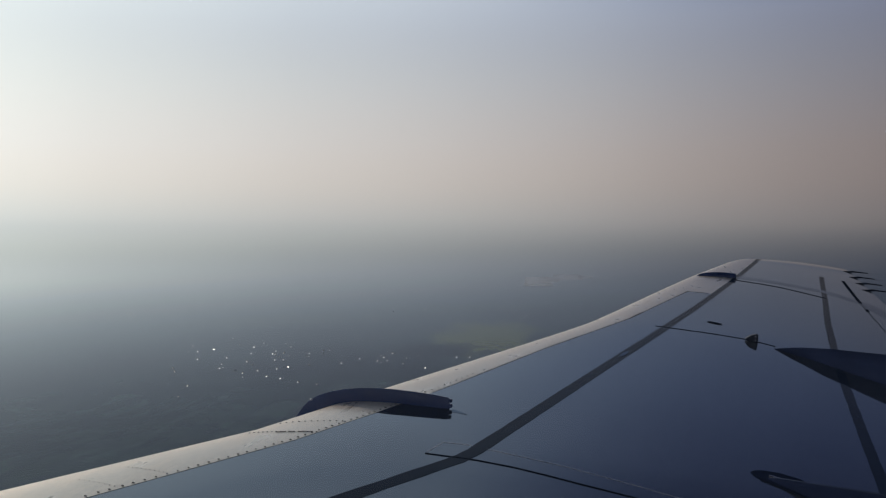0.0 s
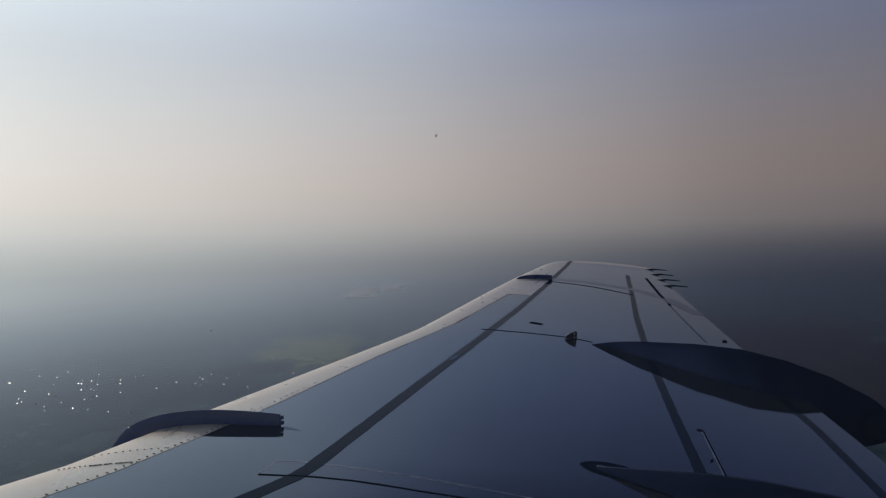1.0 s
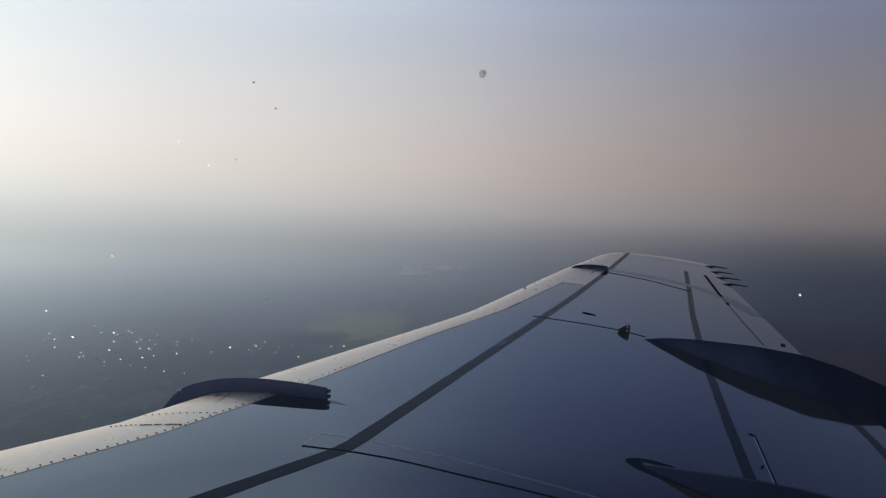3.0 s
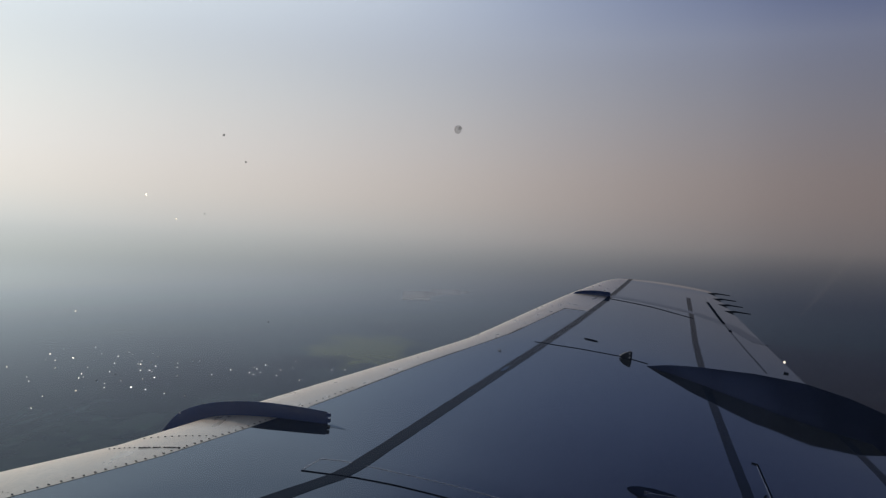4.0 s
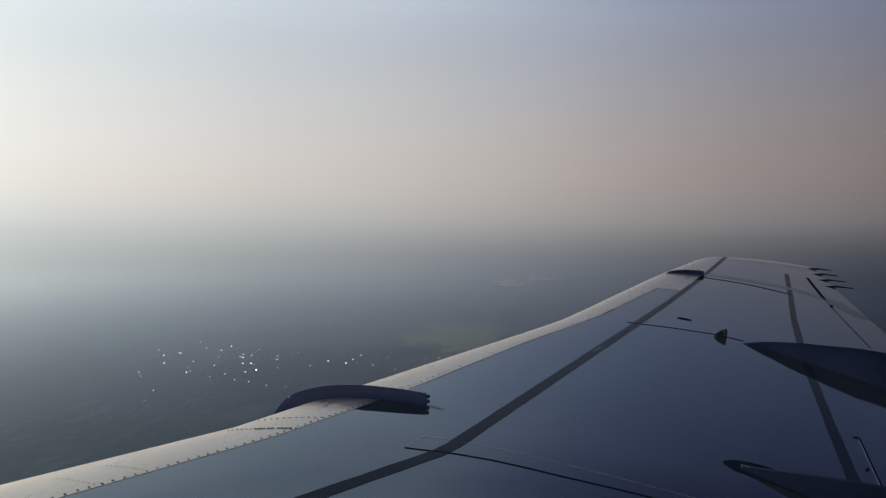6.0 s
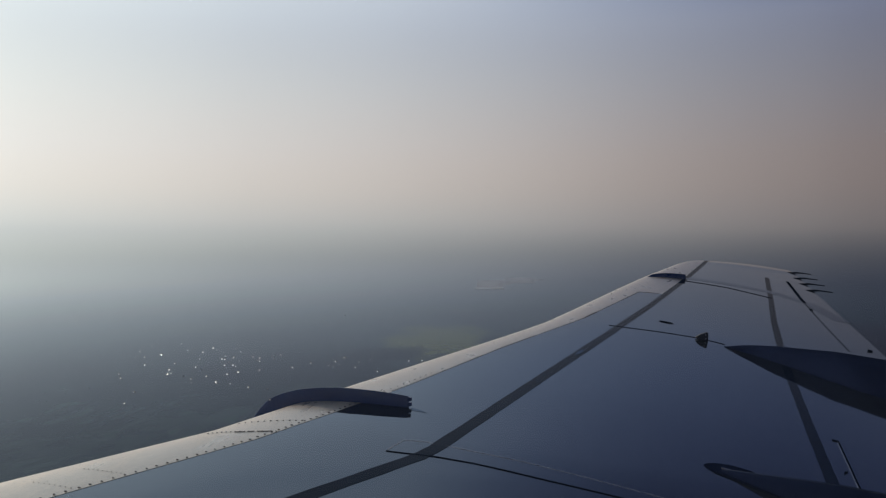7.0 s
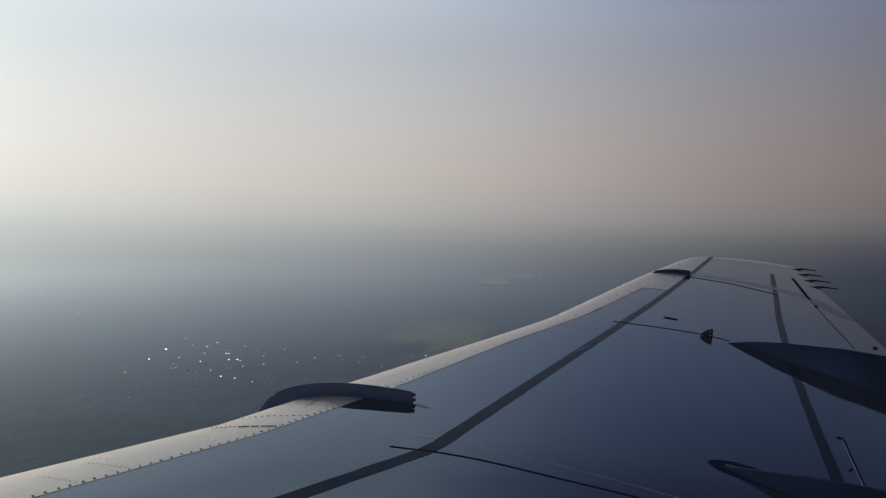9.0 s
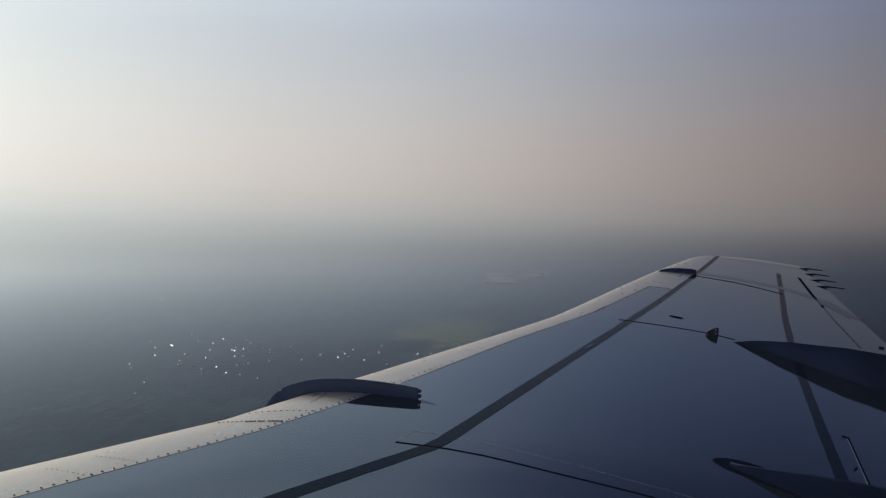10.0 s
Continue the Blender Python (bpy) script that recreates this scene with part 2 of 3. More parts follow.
def patchwork(m):
    """Fields of uneven size and dull colour, with soft edges."""
    nt = m.node_tree
    link = nt.links.new
    bsdf = nt.nodes["Principled BSDF"]
    old = bsdf.inputs["Base Color"].links[0].from_socket
    pos, mapping, cells = nt.nodes.new("ShaderNodeTexCoord"), nt.nodes.new("ShaderNodeMapping"), nt.nodes.new("ShaderNodeTexVoronoi")
    mapping.inputs["Scale"].default_value = (0.0095, 0.0040, 1)
    mapping.inputs["Rotation"].default_value = (0, 0, 0.5)
    warp = nt.nodes.new("ShaderNodeTexNoise")
    warp.inputs["Scale"].default_value = 0.008
    add = nt.nodes.new("ShaderNodeMix")
    add.data_type, add.blend_type = "RGBA", "LINEAR_LIGHT"
    add.inputs[0].default_value = 0.35
    cells.feature = "SMOOTH_F1"
    cells.inputs["Smoothness"].default_value = 0.45
    cells.distance = "CHEBYCHEV"
    link(pos.outputs["Object"], mapping.inputs[0])
    link(pos.outputs["Object"], warp.inputs["Vector"])
    link(mapping.outputs[0], add.inputs[6])
    link(warp.outputs["Color"], add.inputs[7])
    link(add.outputs[2], cells.inputs["Vector"])
    sep = nt.nodes.new("ShaderNodeSeparateColor")
    link(cells.outputs["Color"], sep.inputs[0])
    ramp = nt.nodes.new("ShaderNodeValToRGB")
    stops = [(0.0, (0.55, 0.60, 0.68)), (0.25, (0.78, 0.85, 0.90)), (0.5, (1.08, 1.15, 1.0)), (0.7, (0.72, 0.78, 0.84)), (0.85, (1.45, 1.42, 1.3)), (1.0, (1.3, 1.5, 1.2))]
    while len(ramp.color_ramp.elements) < len(stops):
        ramp.color_ramp.elements.new(0.5)
    for e, (p, c) in zip(ramp.color_ramp.elements, stops):
        e.position, e.color = p, (*c, 1)
    link(sep.outputs[0], ramp.inputs[0])
    mul = nt.nodes.new("ShaderNodeMix")
    mul.data_type, mul.blend_type = "RGBA", "MULTIPLY"
    mul.inputs[0].default_value = 1.0
    link(old, mul.inputs[6])
    link(ramp.outputs[0], mul.inputs[7])
    link(mul.outputs[2], bsdf.inputs["Base Color"])


patchwork(GROUND)
HEIGHT = 220.0     # of the aircraft over the land


def soft_field(m, az, el, across, along, colour, share):
    """One more field of the land, at a bearing and depression, with an uneven soft edge."""
    nt = m.node_tree
    link = nt.links.new
    bsdf = nt.nodes["Principled BSDF"]
    old = bsdf.inputs["Base Color"].links[0].from_socket
    reach = HEIGHT / math.tan(radians(-el))
    pos, local, size = nt.nodes.new("ShaderNodeTexCoord"), nt.nodes.new("ShaderNodeMapping"), nt.nodes.new("ShaderNodeVectorMath")
    local.vector_type = "TEXTURE"
    local.inputs["Location"].default_value = (reach * math.sin(radians(az)), reach * math.cos(radians(az)), -HEIGHT)
    local.inputs["Rotation"].default_value = (0, 0, radians(-az))
    local.inputs["Scale"].default_value = (across, along, 1000)
    size.operation = "LENGTH"
    grain, add, edge, mix = nt.nodes.new("ShaderNodeTexNoise"), nt.nodes.new("ShaderNodeMath"), nt.nodes.new("ShaderNodeMapRange"), nt.nodes.new("ShaderNodeMix")
    grain.inputs["Scale"].default_value, grain.inputs["Detail"].default_value = 2.2, 4
    edge.interpolation_type = "SMOOTHSTEP"
    edge.inputs[1].default_value, edge.inputs[2].default_value, edge.inputs[3].default_value, edge.inputs[4].default_value = 1.25, 1.75, share, 0.0
    mix.data_type = "RGBA"
    mix.inputs[7].default_value = (*colour, 1)
    link(pos.outputs["Object"], local.inputs[0])
    link(local.outputs[0], size.inputs[0])
    link(local.outputs[0], grain.inputs["Vector"])
    boost = nt.nodes.new("ShaderNodeMath")
    boost.operation = "MULTIPLY"
    boost.inputs[1].default_value = 1.6
    link(grain.outputs[0], boost.inputs[0])
    link(size.outputs["Value"], add.inputs[0])
    link(boost.outputs[0], add.inputs[1])
    link(add.outputs[0], edge.inputs[0])
    link(edge.outputs[0], mix.inputs[0])
    link(old, mix.inputs[6])
    link(mix.outputs[2], bsdf.inputs["Base Color"])


soft_field(GROUND, -12.0, -6.9, 150, 330, (0.135, 0.160, 0.065), 0.9)      # yellow-green meadow
soft_field(GROUND, -21.0, -8.6, 230, 260, (0.008, 0.013, 0.020), 0.7)       # dark woods and gardens
soft_field(GROUND, -9.5, -5.3, 160, 220, (0.012, 0.018, 0.020), 0.6)
soft_field(GROUND, -27.0, -5.8, 330, 160, (0.045, 0.055, 0.045), 0.6)
soft_field(GROUND, 17.0, -6.6, 420, 620, (0.022, 0.018, 0.022), 0.9)        # bare brown soil
soft_field(GROUND, 27.0, -8.6, 420, 480, (0.024, 0.019, 0.020), 0.9)
soft_field(GROUND, -15.5, -7.9, 110, 120, (0.006, 0.010, 0.012), 0.8)       # dark tree clumps
soft_field(GROUND, -24.5, -6.6, 150, 110, (0.007, 0.011, 0.014), 0.7)
GLINT = material("sun_glint_reflector", (0.74, 0.82, 0.92), 0.42, metal=1.0, vary=0.1, scale=0.3, fine=2, bump=0)
ROOF = material("whitewashed_glass_roof", (0.80, 0.81, 0.82), 0.3, vary=0.1, scale=0.3, fine=2, bump=0)
TILE = material("grey_slate_roof", (0.32, 0.325, 0.33), 0.5, vary=0.15, scale=0.5, fine=3, bump=0)
HOUSE = material("white_house_stucco", (0.62, 0.61, 0.59), 0.8, vary=0.1, scale=0.5, fine=3, bump=0)
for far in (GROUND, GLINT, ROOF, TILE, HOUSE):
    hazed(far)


# ---- mesh helpers ----
def part(name, bm, mat, parent=None, label="", smooth=True):
    me = bpy.data.meshes.new(name)
    bmesh.ops.recalc_face_normals(bm, faces=bm.faces)
    bm.to_mesh(me)
    bm.free()
    me.materials.append(mat)
    if smooth:
        for p in me.polygons:
            p.use_smooth = True
        me.set_sharp_from_angle(angle=radians(38))
    ob = new(name, me)
    ob.parent = parent
    return tagged(ob, label)


def thing(name, label, category, place=(0, 0, 0), group="", kind=""):
    ob = new(name)
    ob.location = place
    return tagged(ob, label, category, group, kind)


def grid(bm, rows, closed=False):
    """Faces between rows of points; returns the vertex rows."""
    vs = [[bm.verts.new(p) for p in r] for r in rows]
    n = len(vs[0])
    for a, b in zip(vs, vs[1:]):
        for k in range(n if closed else n - 1):
            q = (k + 1) % n
            bm.faces.new((a[k], a[q], b[q], b[k]))
    return vs


def box(bm, lo, hi):
    v = [bm.verts.new((x, y, z)) for x in (lo[0], hi[0]) for y in (lo[1], hi[1]) for z in (lo[2], hi[2])]
    for f in ((0, 1, 3, 2), (4, 6, 7, 5), (0, 4, 5, 1), (2, 3, 7, 6), (0, 2, 6, 4), (1, 5, 7, 3)):
        bm.faces.new([v[k] for k in f])


def lerp(x, xs, ys):
    return float(np.interp(x, xs, ys))


# ---- the wing's shape ----
RISE, PITCH, DEEP, TIP = math.tan(radians(3.5)), 0.09, -1.2, 13.35
LE = ([-0.2, 2.7, 3.50, 4.3, 5.0, 5.8, 6.46, 6.9, 7.6, 8.5, 9.3, 10.5, 12.5, 12.95, 13.2, 13.35], [-4.05, -2.30, -1.810, -1.512, -1.243, -0.932, -0.682, -0.528, -0.348, -0.128, 0.068, 0.375, 0.955, 1.15, 1.38, 1.75])
TE = ([-0.2, 3.5, 7.0, 12.8, 13.2, 13.35], [1.98, 2.06, 2.19, 2.62, 2.60, 2.35])


def camber(xi):
    nose = -0.034 * (1 - math.sqrt(min(max(xi, 0.0), 0.25) / 0.25)) ** 2.4
    tail = -0.030 * (max(0.0, xi - 0.35) / 0.65) ** 1.7
    return nose + tail


def thick(xi):
    xi = min(max(xi, 0.0), 1.0)
    return 1.15 * (0.2969 * math.sqrt(xi) - 0.1260 * xi - 0.3516 * xi ** 2 + 0.2843 * xi ** 3 - 0.1015 * xi ** 4) + 0.002


def chord(y):
    a = lerp(y, *LE)
    return a, lerp(y, *TE) - a


def wz(x, y):
    """Height of the wing's upper surface."""
    a, c = chord(y)
    xi = min(max((x - a) / c, 0.0), 1.0)
    return DEEP + RISE * y + c * camber(xi) - PITCH * (x - a - 0.35 * c) - tip_drop(y)


def tip_drop(y):
    return 0.05 * max(0.0, (y - 12.7) / 0.65) ** 2.5


def wing_point(xi, y, under):
    a, c = chord(y)
    x = a + xi * c
    z = wz(x, y)
    thin = 1.0 if y < 12.7 else max(0.06, 1 - ((y - 12.7) / 0.65) ** 2)
    return (x, y, z - (c * thick(xi) * thin if under else 0.0))


def shell(name, ys, first, last, mat, parent, label):
    """Closed lengthwise shell of the wing from x = first(y) to last(y), upper and lower side."""
    bm = bmesh.new()
    rows = []
    n = 26
    nose = first(ys[0]) < -5
    for y in ys:
        a, c = chord(y)
        f, l = max(0.0 if nose else 0.004, (first(y) - a) / c), max(0.006, min(1.0, (last(y) - a) / c))
        span = [f + (l - f) * (k / n) ** (2.2 if nose else 1.0) for k in range(n + 1)]
        up = [wing_point(s, y, False) for s in span]
        low = [wing_point(s, y, True) for s in span]
        rows.append(up[::-1] + low[1:] if nose else up[::-1] + low)
    vs = grid(bm, rows, closed=True)
    bm.faces.new(vs[0])
    bm.faces.new(vs[-1])
    return part(name, bm, mat, parent, label)


def seam(y):
    return lerp(y, [-0.2, 2.46, 2.835, 3.326, 3.8, 4.39, 5.6, 7.03, 8.96], [-3.3, -1.923, -1.722, -1.46, -1.273, -1.062, -0.69, -0.185, 0.325])


def front(y):
    """Centre of the stripe over the front spar."""
    return lerp(y, [-0.2, 2.73, 3.38, 3.50, 5.0, 6.5, 8.0, 9.95, 12.46, 13.2], [-2.74, -1.105, -0.735, -0.690, -0.328, 0.040, 0.388, 0.810, 1.320, 1.46])


def rear(y):
    return lerp(y, [0.0, 3.9, 4.65, 5.92, 6.25, 8.0, 9.6, 11.65], [0.62, 1.03, 1.103, 1.235, 1.270, 1.505, 1.752, 2.055])


def steps(a, b, d):
    n = max(1, round((b - a) / d))
    return [a + (b - a) * k / n for k in range(n + 1)]


wing = thing("aircraft_wing", "grey painted airliner wing with bare metal leading edge and dark stripes", "wing")
shell("wing_panel", steps(-0.2, 8.96, 0.16), lambda y: seam(y) + 0.002, lambda y: 9, PAINT, wing, "glossy blue-grey painted wing skin")
shell("wing_panel", steps(8.961, 12.6, 0.16) + steps(12.65, TIP, 0.05), lambda y: front(y) - 0.03, lambda y: 9, PAINT, wing, "glossy blue-grey painted outer wing skin")
shell("leading_edge", steps(-0.2, 8.96, 0.16), lambda y: -9, seam, METAL, wing, "bare metal leading edge, warm in the sun")
shell("leading_edge", steps(8.961, 12.6, 0.16) + steps(12.65, 13.3, 0.05), lambda y: -9, lambda y: front(y) - 0.032, METAL, wing, "bare metal outer leading edge")


def strip(name, pts, width, mat, label="", lift=0.0014, ends=None, parent=None, worn=0.0):
    """Thin raised strip that follows the wing's upper surface along a line of (x, y)."""
    line = [Vector(p) for p in pts]
    fine = []
    for a, b in zip(line, line[1:]):
        n = max(1, int((b - a).length / 0.08))
        fine += [a.lerp(b, k / n) for k in range(n)]
    fine.append(line[-1])
    bm = bmesh.new()
    rows = []
    for k, p in enumerate(fine):
        d = (fine[min(k + 1, len(fine) - 1)] - fine[max(k - 1, 0)]).normalized()
        w = width if ends is None else width * lerp(k / (len(fine) - 1), [0, 1], ends)
        side = Vector((d.y, -d.x)) * w / 2 * random.uniform(1 - worn, 1 + worn)
        row = []
        for s in (-1, -0.5, 0, 0.5, 1):
            q = p + side * s
            row.append((q.x, q.y, wz(q.x, q.y) + lift))
        rows.append(row)
    grid(bm, rows)
    rim = [r[0] for r in rows] + rows[-1][1:] + [r[-1] for r in rows[-2::-1]] + rows[0][-2:0:-1]
    grid(bm, [rim, [(x, y, z - lift - 0.006) for x, y, z in rim]], closed=True)
    return part(name, bm, mat, parent or wing, label)


strip("stripe", [(front(y), y) for y in (0.2, 2.73, 3.38, 3.425)], 0.074, STRIPE, "dark grey line over the inner front spar", ends=(1.2, 0.93), worn=0.05)
strip("stripe", [(front(y), y) for y in (3.426, 3.50, 5.0, 6.5, 8.0, 9.95, 12.46, 13.1)], 0.066, STRIPE, "dark grey line over the front spar", ends=(1.08, 0.84), worn=0.05)
strip("stripe", [(rear(y), y) for y in (0.5, 3.9, 4.65, 5.92, 6.25, 8.0, 9.6, 11.65)], 0.055, STRIPE, "dark grey line over the rear spar", worn=0.05)
strip("band", [(0.95, 10.58), (1.40, 10.42), (1.87, 10.17), (2.17, 9.6), (2.27, 8.7)], 0.22, BAND, "faded grey band behind the outer fence", lift=0.0015, ends=(1.0, 0.7))
strip("panel_line", [(-0.885, 3.385), (-0.66, 3.40), (-0.50, 3.388), (-0.36, 3.364), (-0.213, 3.335), (0.19, 3.272), (0.42, 3.22)], 0.0055, GAP, "dark chordwise joint", lift=0.003)
strip("panel_line", [(0.03, 6.81), (0.39, 6.765), (0.727, 6.70), (0.90, 6.59)], 0.010, GAP, lift=0.003)
strip("panel_line", [(0.888, 10.28), (1.35, 10.05), (1.77, 9.65)], 0.017, GAP, lift=0.004)
strip("panel_line", [(0.325, 8.965), (0.53, 8.955)], 0.014, STAIN, "brown stained joint", lift=0.002)
strip("sealant", [(-0.882, 3.405), (-0.845, 3.545), (-0.745, 3.56)], 0.0065, PLATE, "pale sealant edge", lift=0.001)
strip("sealant", [(-0.745, 3.56), (-0.3, 3.49), (0.01, 3.42), (0.4, 3.33)], 0.0050, PLATE, "pale sealant edge", lift=0.001, ends=(1.2, 0.2))
strip("hinge_gap", [(2.29, 11.53), (2.122, 9.77)], 0.035, GAP, "dark aileron hinge gap", lift=0.003)
strip("hinge_gap", [(2.122, 9.77), (1.995, 8.19), (1.922, 7.13)], 0.008, STRIPE, "thin aileron hinge line", lift=0.003)
for y in (9.2, 9.75, 10.4):
    x = lerp(y, [7.13, 8.19, 9.77, 11.53], [1.922, 1.995, 2.122, 2.29])
    strip("hinge", [(x, y - 0.05), (x + 0.010, y + 0.05)], 0.026, GAP, lift=0.007)
strip("flap_gap", [(1.62, 1.4), (1.838, 3.83), (1.930, 4.83), (1.98, 6.0)], 0.055, STRIPE, "dark gap ahead of the flap")
strip("spoiler_slot", [(1.211, 4.531), (1.174, 4.188), (1.138, 3.858)], 0.007, GAP, "dark slot ahead of the spoiler", lift=0.003)
# the highlight along the slot is laid on as a bright strip
strip("slot_highlight", [(1.204, 4.531), (1.167, 4.188), (1.131, 3.858)], 0.0013, BRIGHT, "thin bright strip added as the slot's highlight", lift=0.003)
strip("slot_lever", [(1.182, 4.545), (1.212, 4.535)], 0.007, GAP, lift=0.006)
strip("slot_lever", [(1.120, 4.05), (1.137, 4.072)], 0.004, GAP, lift=0.008)


def fasteners(name, pts, size, parent, label, mat=None):
    """Small flat rivet heads in a row: too small to pick apart, so one part."""
    bm = bmesh.new()
    for x, y in pts:
        dx, dy = size * random.uniform(1.1, 1.7), size * random.uniform(0.5, 0.7)
        ring = [(x + dx * math.cos(k * math.pi / 4), y + dy * math.sin(k * math.pi / 4)) for k in range(8)]
        a = [bm.verts.new((p, q, wz(p, q) - 0.004)) for p, q in ring]
        b = [bm.verts.new((x + (p - x) * 0.8, y + (q - y) * 0.8, wz(p, q) + 0.003)) for p, q in ring]
        for k in range(8):
            bm.faces.new((a[k], a[k - 1], b[k - 1], b[k]))
        bm.faces.new(b)
    return tagged(part(name, bm, mat or RIVET, parent, label, smooth=False), kind="stuff")


fasteners("rivet_row", [(seam(y) - 0.020 + random.gauss(0, 0.0012), y + random.gauss(0, 0.002)) for y in steps(1.6, 4.0, 0.040)], 0.0047, wing, "dark rivets along the leading edge joint")
fasteners("rivet_row", [(lerp(k, [0, 15], [-1.72, -1.42]), lerp(k, [0, 15], [3.385, 3.455])) for k in range(16)], 0.0038, wing, "dark rivets across the leading edge")
fasteners("rivet_row", [(lerp(k, [0, 7], [-2.05, -1.87]), lerp(k, [0, 7], [2.66, 2.63])) for k in range(8)], 0.0020, wing, "faint worn rivets on the leading edge", FAINT)
fasteners("rivet_row", [(lerp(k, [0, 8], [-1.957, -1.783]), lerp(k, [0, 8], [2.83, 2.81])) for k in range(9)], 0.0019, wing, "faint worn rivets on the leading edge", FAINT)
fasteners("rivet_row", [(lerp(k, [0, 10], [-1.66, -1.37]), lerp(k, [0, 10], [3.575, 3.645])) for k in range(11)], 0.0036, wing, "dark rivets beside the fence")
fasteners("rivet_row", [(seam(y) - 0.04, y) for y in steps(4.15, 4.75, 0.06)], 0.0038, wing, "rivets along the leading edge joint")
for y0, y1, wide in ((4.28, 4.75, 0.004), (4.75, 5.3, 0.006), (5.3, 5.62, 0.004), (5.62, 6.1, 0.009), (6.1, 6.75, 0.005), (6.75, 7.05, 0.008), (7.05, 7.42, 0.019), (7.42, 7.95, 0.006), (7.95, 8.6, 0.009), (8.6, 8.96, 0.013)):
    strip("stain", [(seam(y) - 0.003 - random.uniform(0, 0.003), y) for y in steps(y0, y1, 0.12)], wide, STAIN, "brown grime along the joint", lift=0.0015, ends=(0.7, 1.0))
strip("seam", [(seam(y), y) for y in (0.2, 2.46, 2.835, 3.326, 3.8, 4.2)], 0.0025, RIVET, "thin dark joint line", lift=0.001)
strip("stain", [(-0.930, 4.00), (-0.88, 3.985), (-0.84, 3.97)], 0.045, BAND, "faint dark wake mark behind the fence", lift=0.001, ends=(1.0, 0.1))
for x0, x1 in ((-1.60, -1.555), (-1.545, -1.52), (-1.50, -1.44)):
    strip("stain", [(x0, 3.405 + (x0 + 1.60) * 0.281), (x1, 3.405 + (x1 + 1.60) * 0.281)], 0.0018, STAIN, "dirty leak mark", lift=0.0035)


# ---- fences ----
def fence(outline, ys, thickness, label):
    """Upright plate along the airflow; outline holds (x, height of its upper edge); it follows the skin below."""
    bm = bmesh.new()
    xs = [p[0] for p in outline]
    fine = []
    for k in range(len(outline) - 1):
        p0, p1, p2, p3 = (Vector(outline[min(max(q, 0), len(outline) - 1)]) for q in (k - 1, k, k + 1, k + 2))
        for f in (0, 0.34, 0.67):
            fine.append((p1 * 2 + (p2 - p0) * f + (p0 * 2 - p1 * 5 + p2 * 4 - p3) * f ** 2 + (p1 * 3 - p0 - p2 * 3 + p3) * f ** 3) / 2)
    rows = []
    for x, top in fine + [Vector(outline[-1])]:
        y = lerp(x, [xs[0], xs[-1]], ys)
        a, c = chord(y)
        foot = wz(max(x, a + 0.004), y) - 0.05
        mid = (top + foot) / 2
        h = thickness / 2
        rows.append([(x, y - h, foot), (x, y - h, mid), (x, y - h * 0.9, top - 0.006), (x, y - h * 0.3, top), (x, y + h * 0.3, top), (x, y + h * 0.9, top - 0.006), (x, y + h, mid), (x, y + h, foot)])
    vs = grid(bm, rows, closed=True)
    bm.faces.new(vs[0])
    bm.faces.new(vs[-1])
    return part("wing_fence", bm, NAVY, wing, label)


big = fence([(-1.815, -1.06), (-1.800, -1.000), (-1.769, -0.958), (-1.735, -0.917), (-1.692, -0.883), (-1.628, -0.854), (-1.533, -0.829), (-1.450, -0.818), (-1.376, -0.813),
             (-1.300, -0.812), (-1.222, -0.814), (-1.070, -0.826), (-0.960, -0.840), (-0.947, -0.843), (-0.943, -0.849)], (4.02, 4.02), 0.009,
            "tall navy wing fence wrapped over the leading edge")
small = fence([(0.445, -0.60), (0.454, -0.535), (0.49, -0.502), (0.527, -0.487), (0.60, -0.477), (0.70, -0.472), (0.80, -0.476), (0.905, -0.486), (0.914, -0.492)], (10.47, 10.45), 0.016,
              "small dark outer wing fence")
for low, high in ((-0.866, -0.848), (-0.892, -0.873)):
    bm = bmesh.new()
    box(bm, (-0.950, 4.0115, low), (-0.929, 4.0285, high))
    bmesh.ops.bevel(bm, geom=bm.edges[:], offset=0.003, segments=1, affect="EDGES")
    part("bracket", bm, NAVY, big, "notched rear edge", smooth=False)
# shiny bead added to give the fence edge its glint
bm = bmesh.new()
bmesh.ops.create_uvsphere(bm, u_segments=10, v_segments=6, radius=0.005, matrix=Matrix.Translation((-1.695, 4.012, -0.888)))
part("glint_bead", bm, BRIGHT, big, "small bright bead added for the glint on the fence edge")

# knob ahead of the long fairing
bm = bmesh.new()
zv = wz(0.74, 6.67)
side = [(0.692, 0.020), (0.730, 0.044), (0.772, 0.056), (0.788, 0.054), (0.784, -0.006), (0.722, -0.006)]
vs = grid(bm, [[(x, y, zv + z) for x, z in side] for y in (6.635, 6.695)], closed=True)
bm.faces.new(vs[0])
bm.faces.new(vs[1])
bmesh.ops.bevel(bm, geom=bm.edges[:], offset=0.004, segments=1, affect="EDGES")
vent = part("vent_mast", bm, DULL, wing, "small dark arrow-shaped vent housing", smooth=False)
# bright beads stand in for the two holes that look white
for dz in (0.010, 0.038):
    bm = bmesh.new()
    bmesh.ops.create_uvsphere(bm, u_segments=8, v_segments=6, radius=0.0065, matrix=Matrix.Translation((0.766, 6.634, wz(0.74, 6.67) + dz)))
    part("hole_spot", bm, BRIGHT, vent, "bright bead standing in for a pale hole")


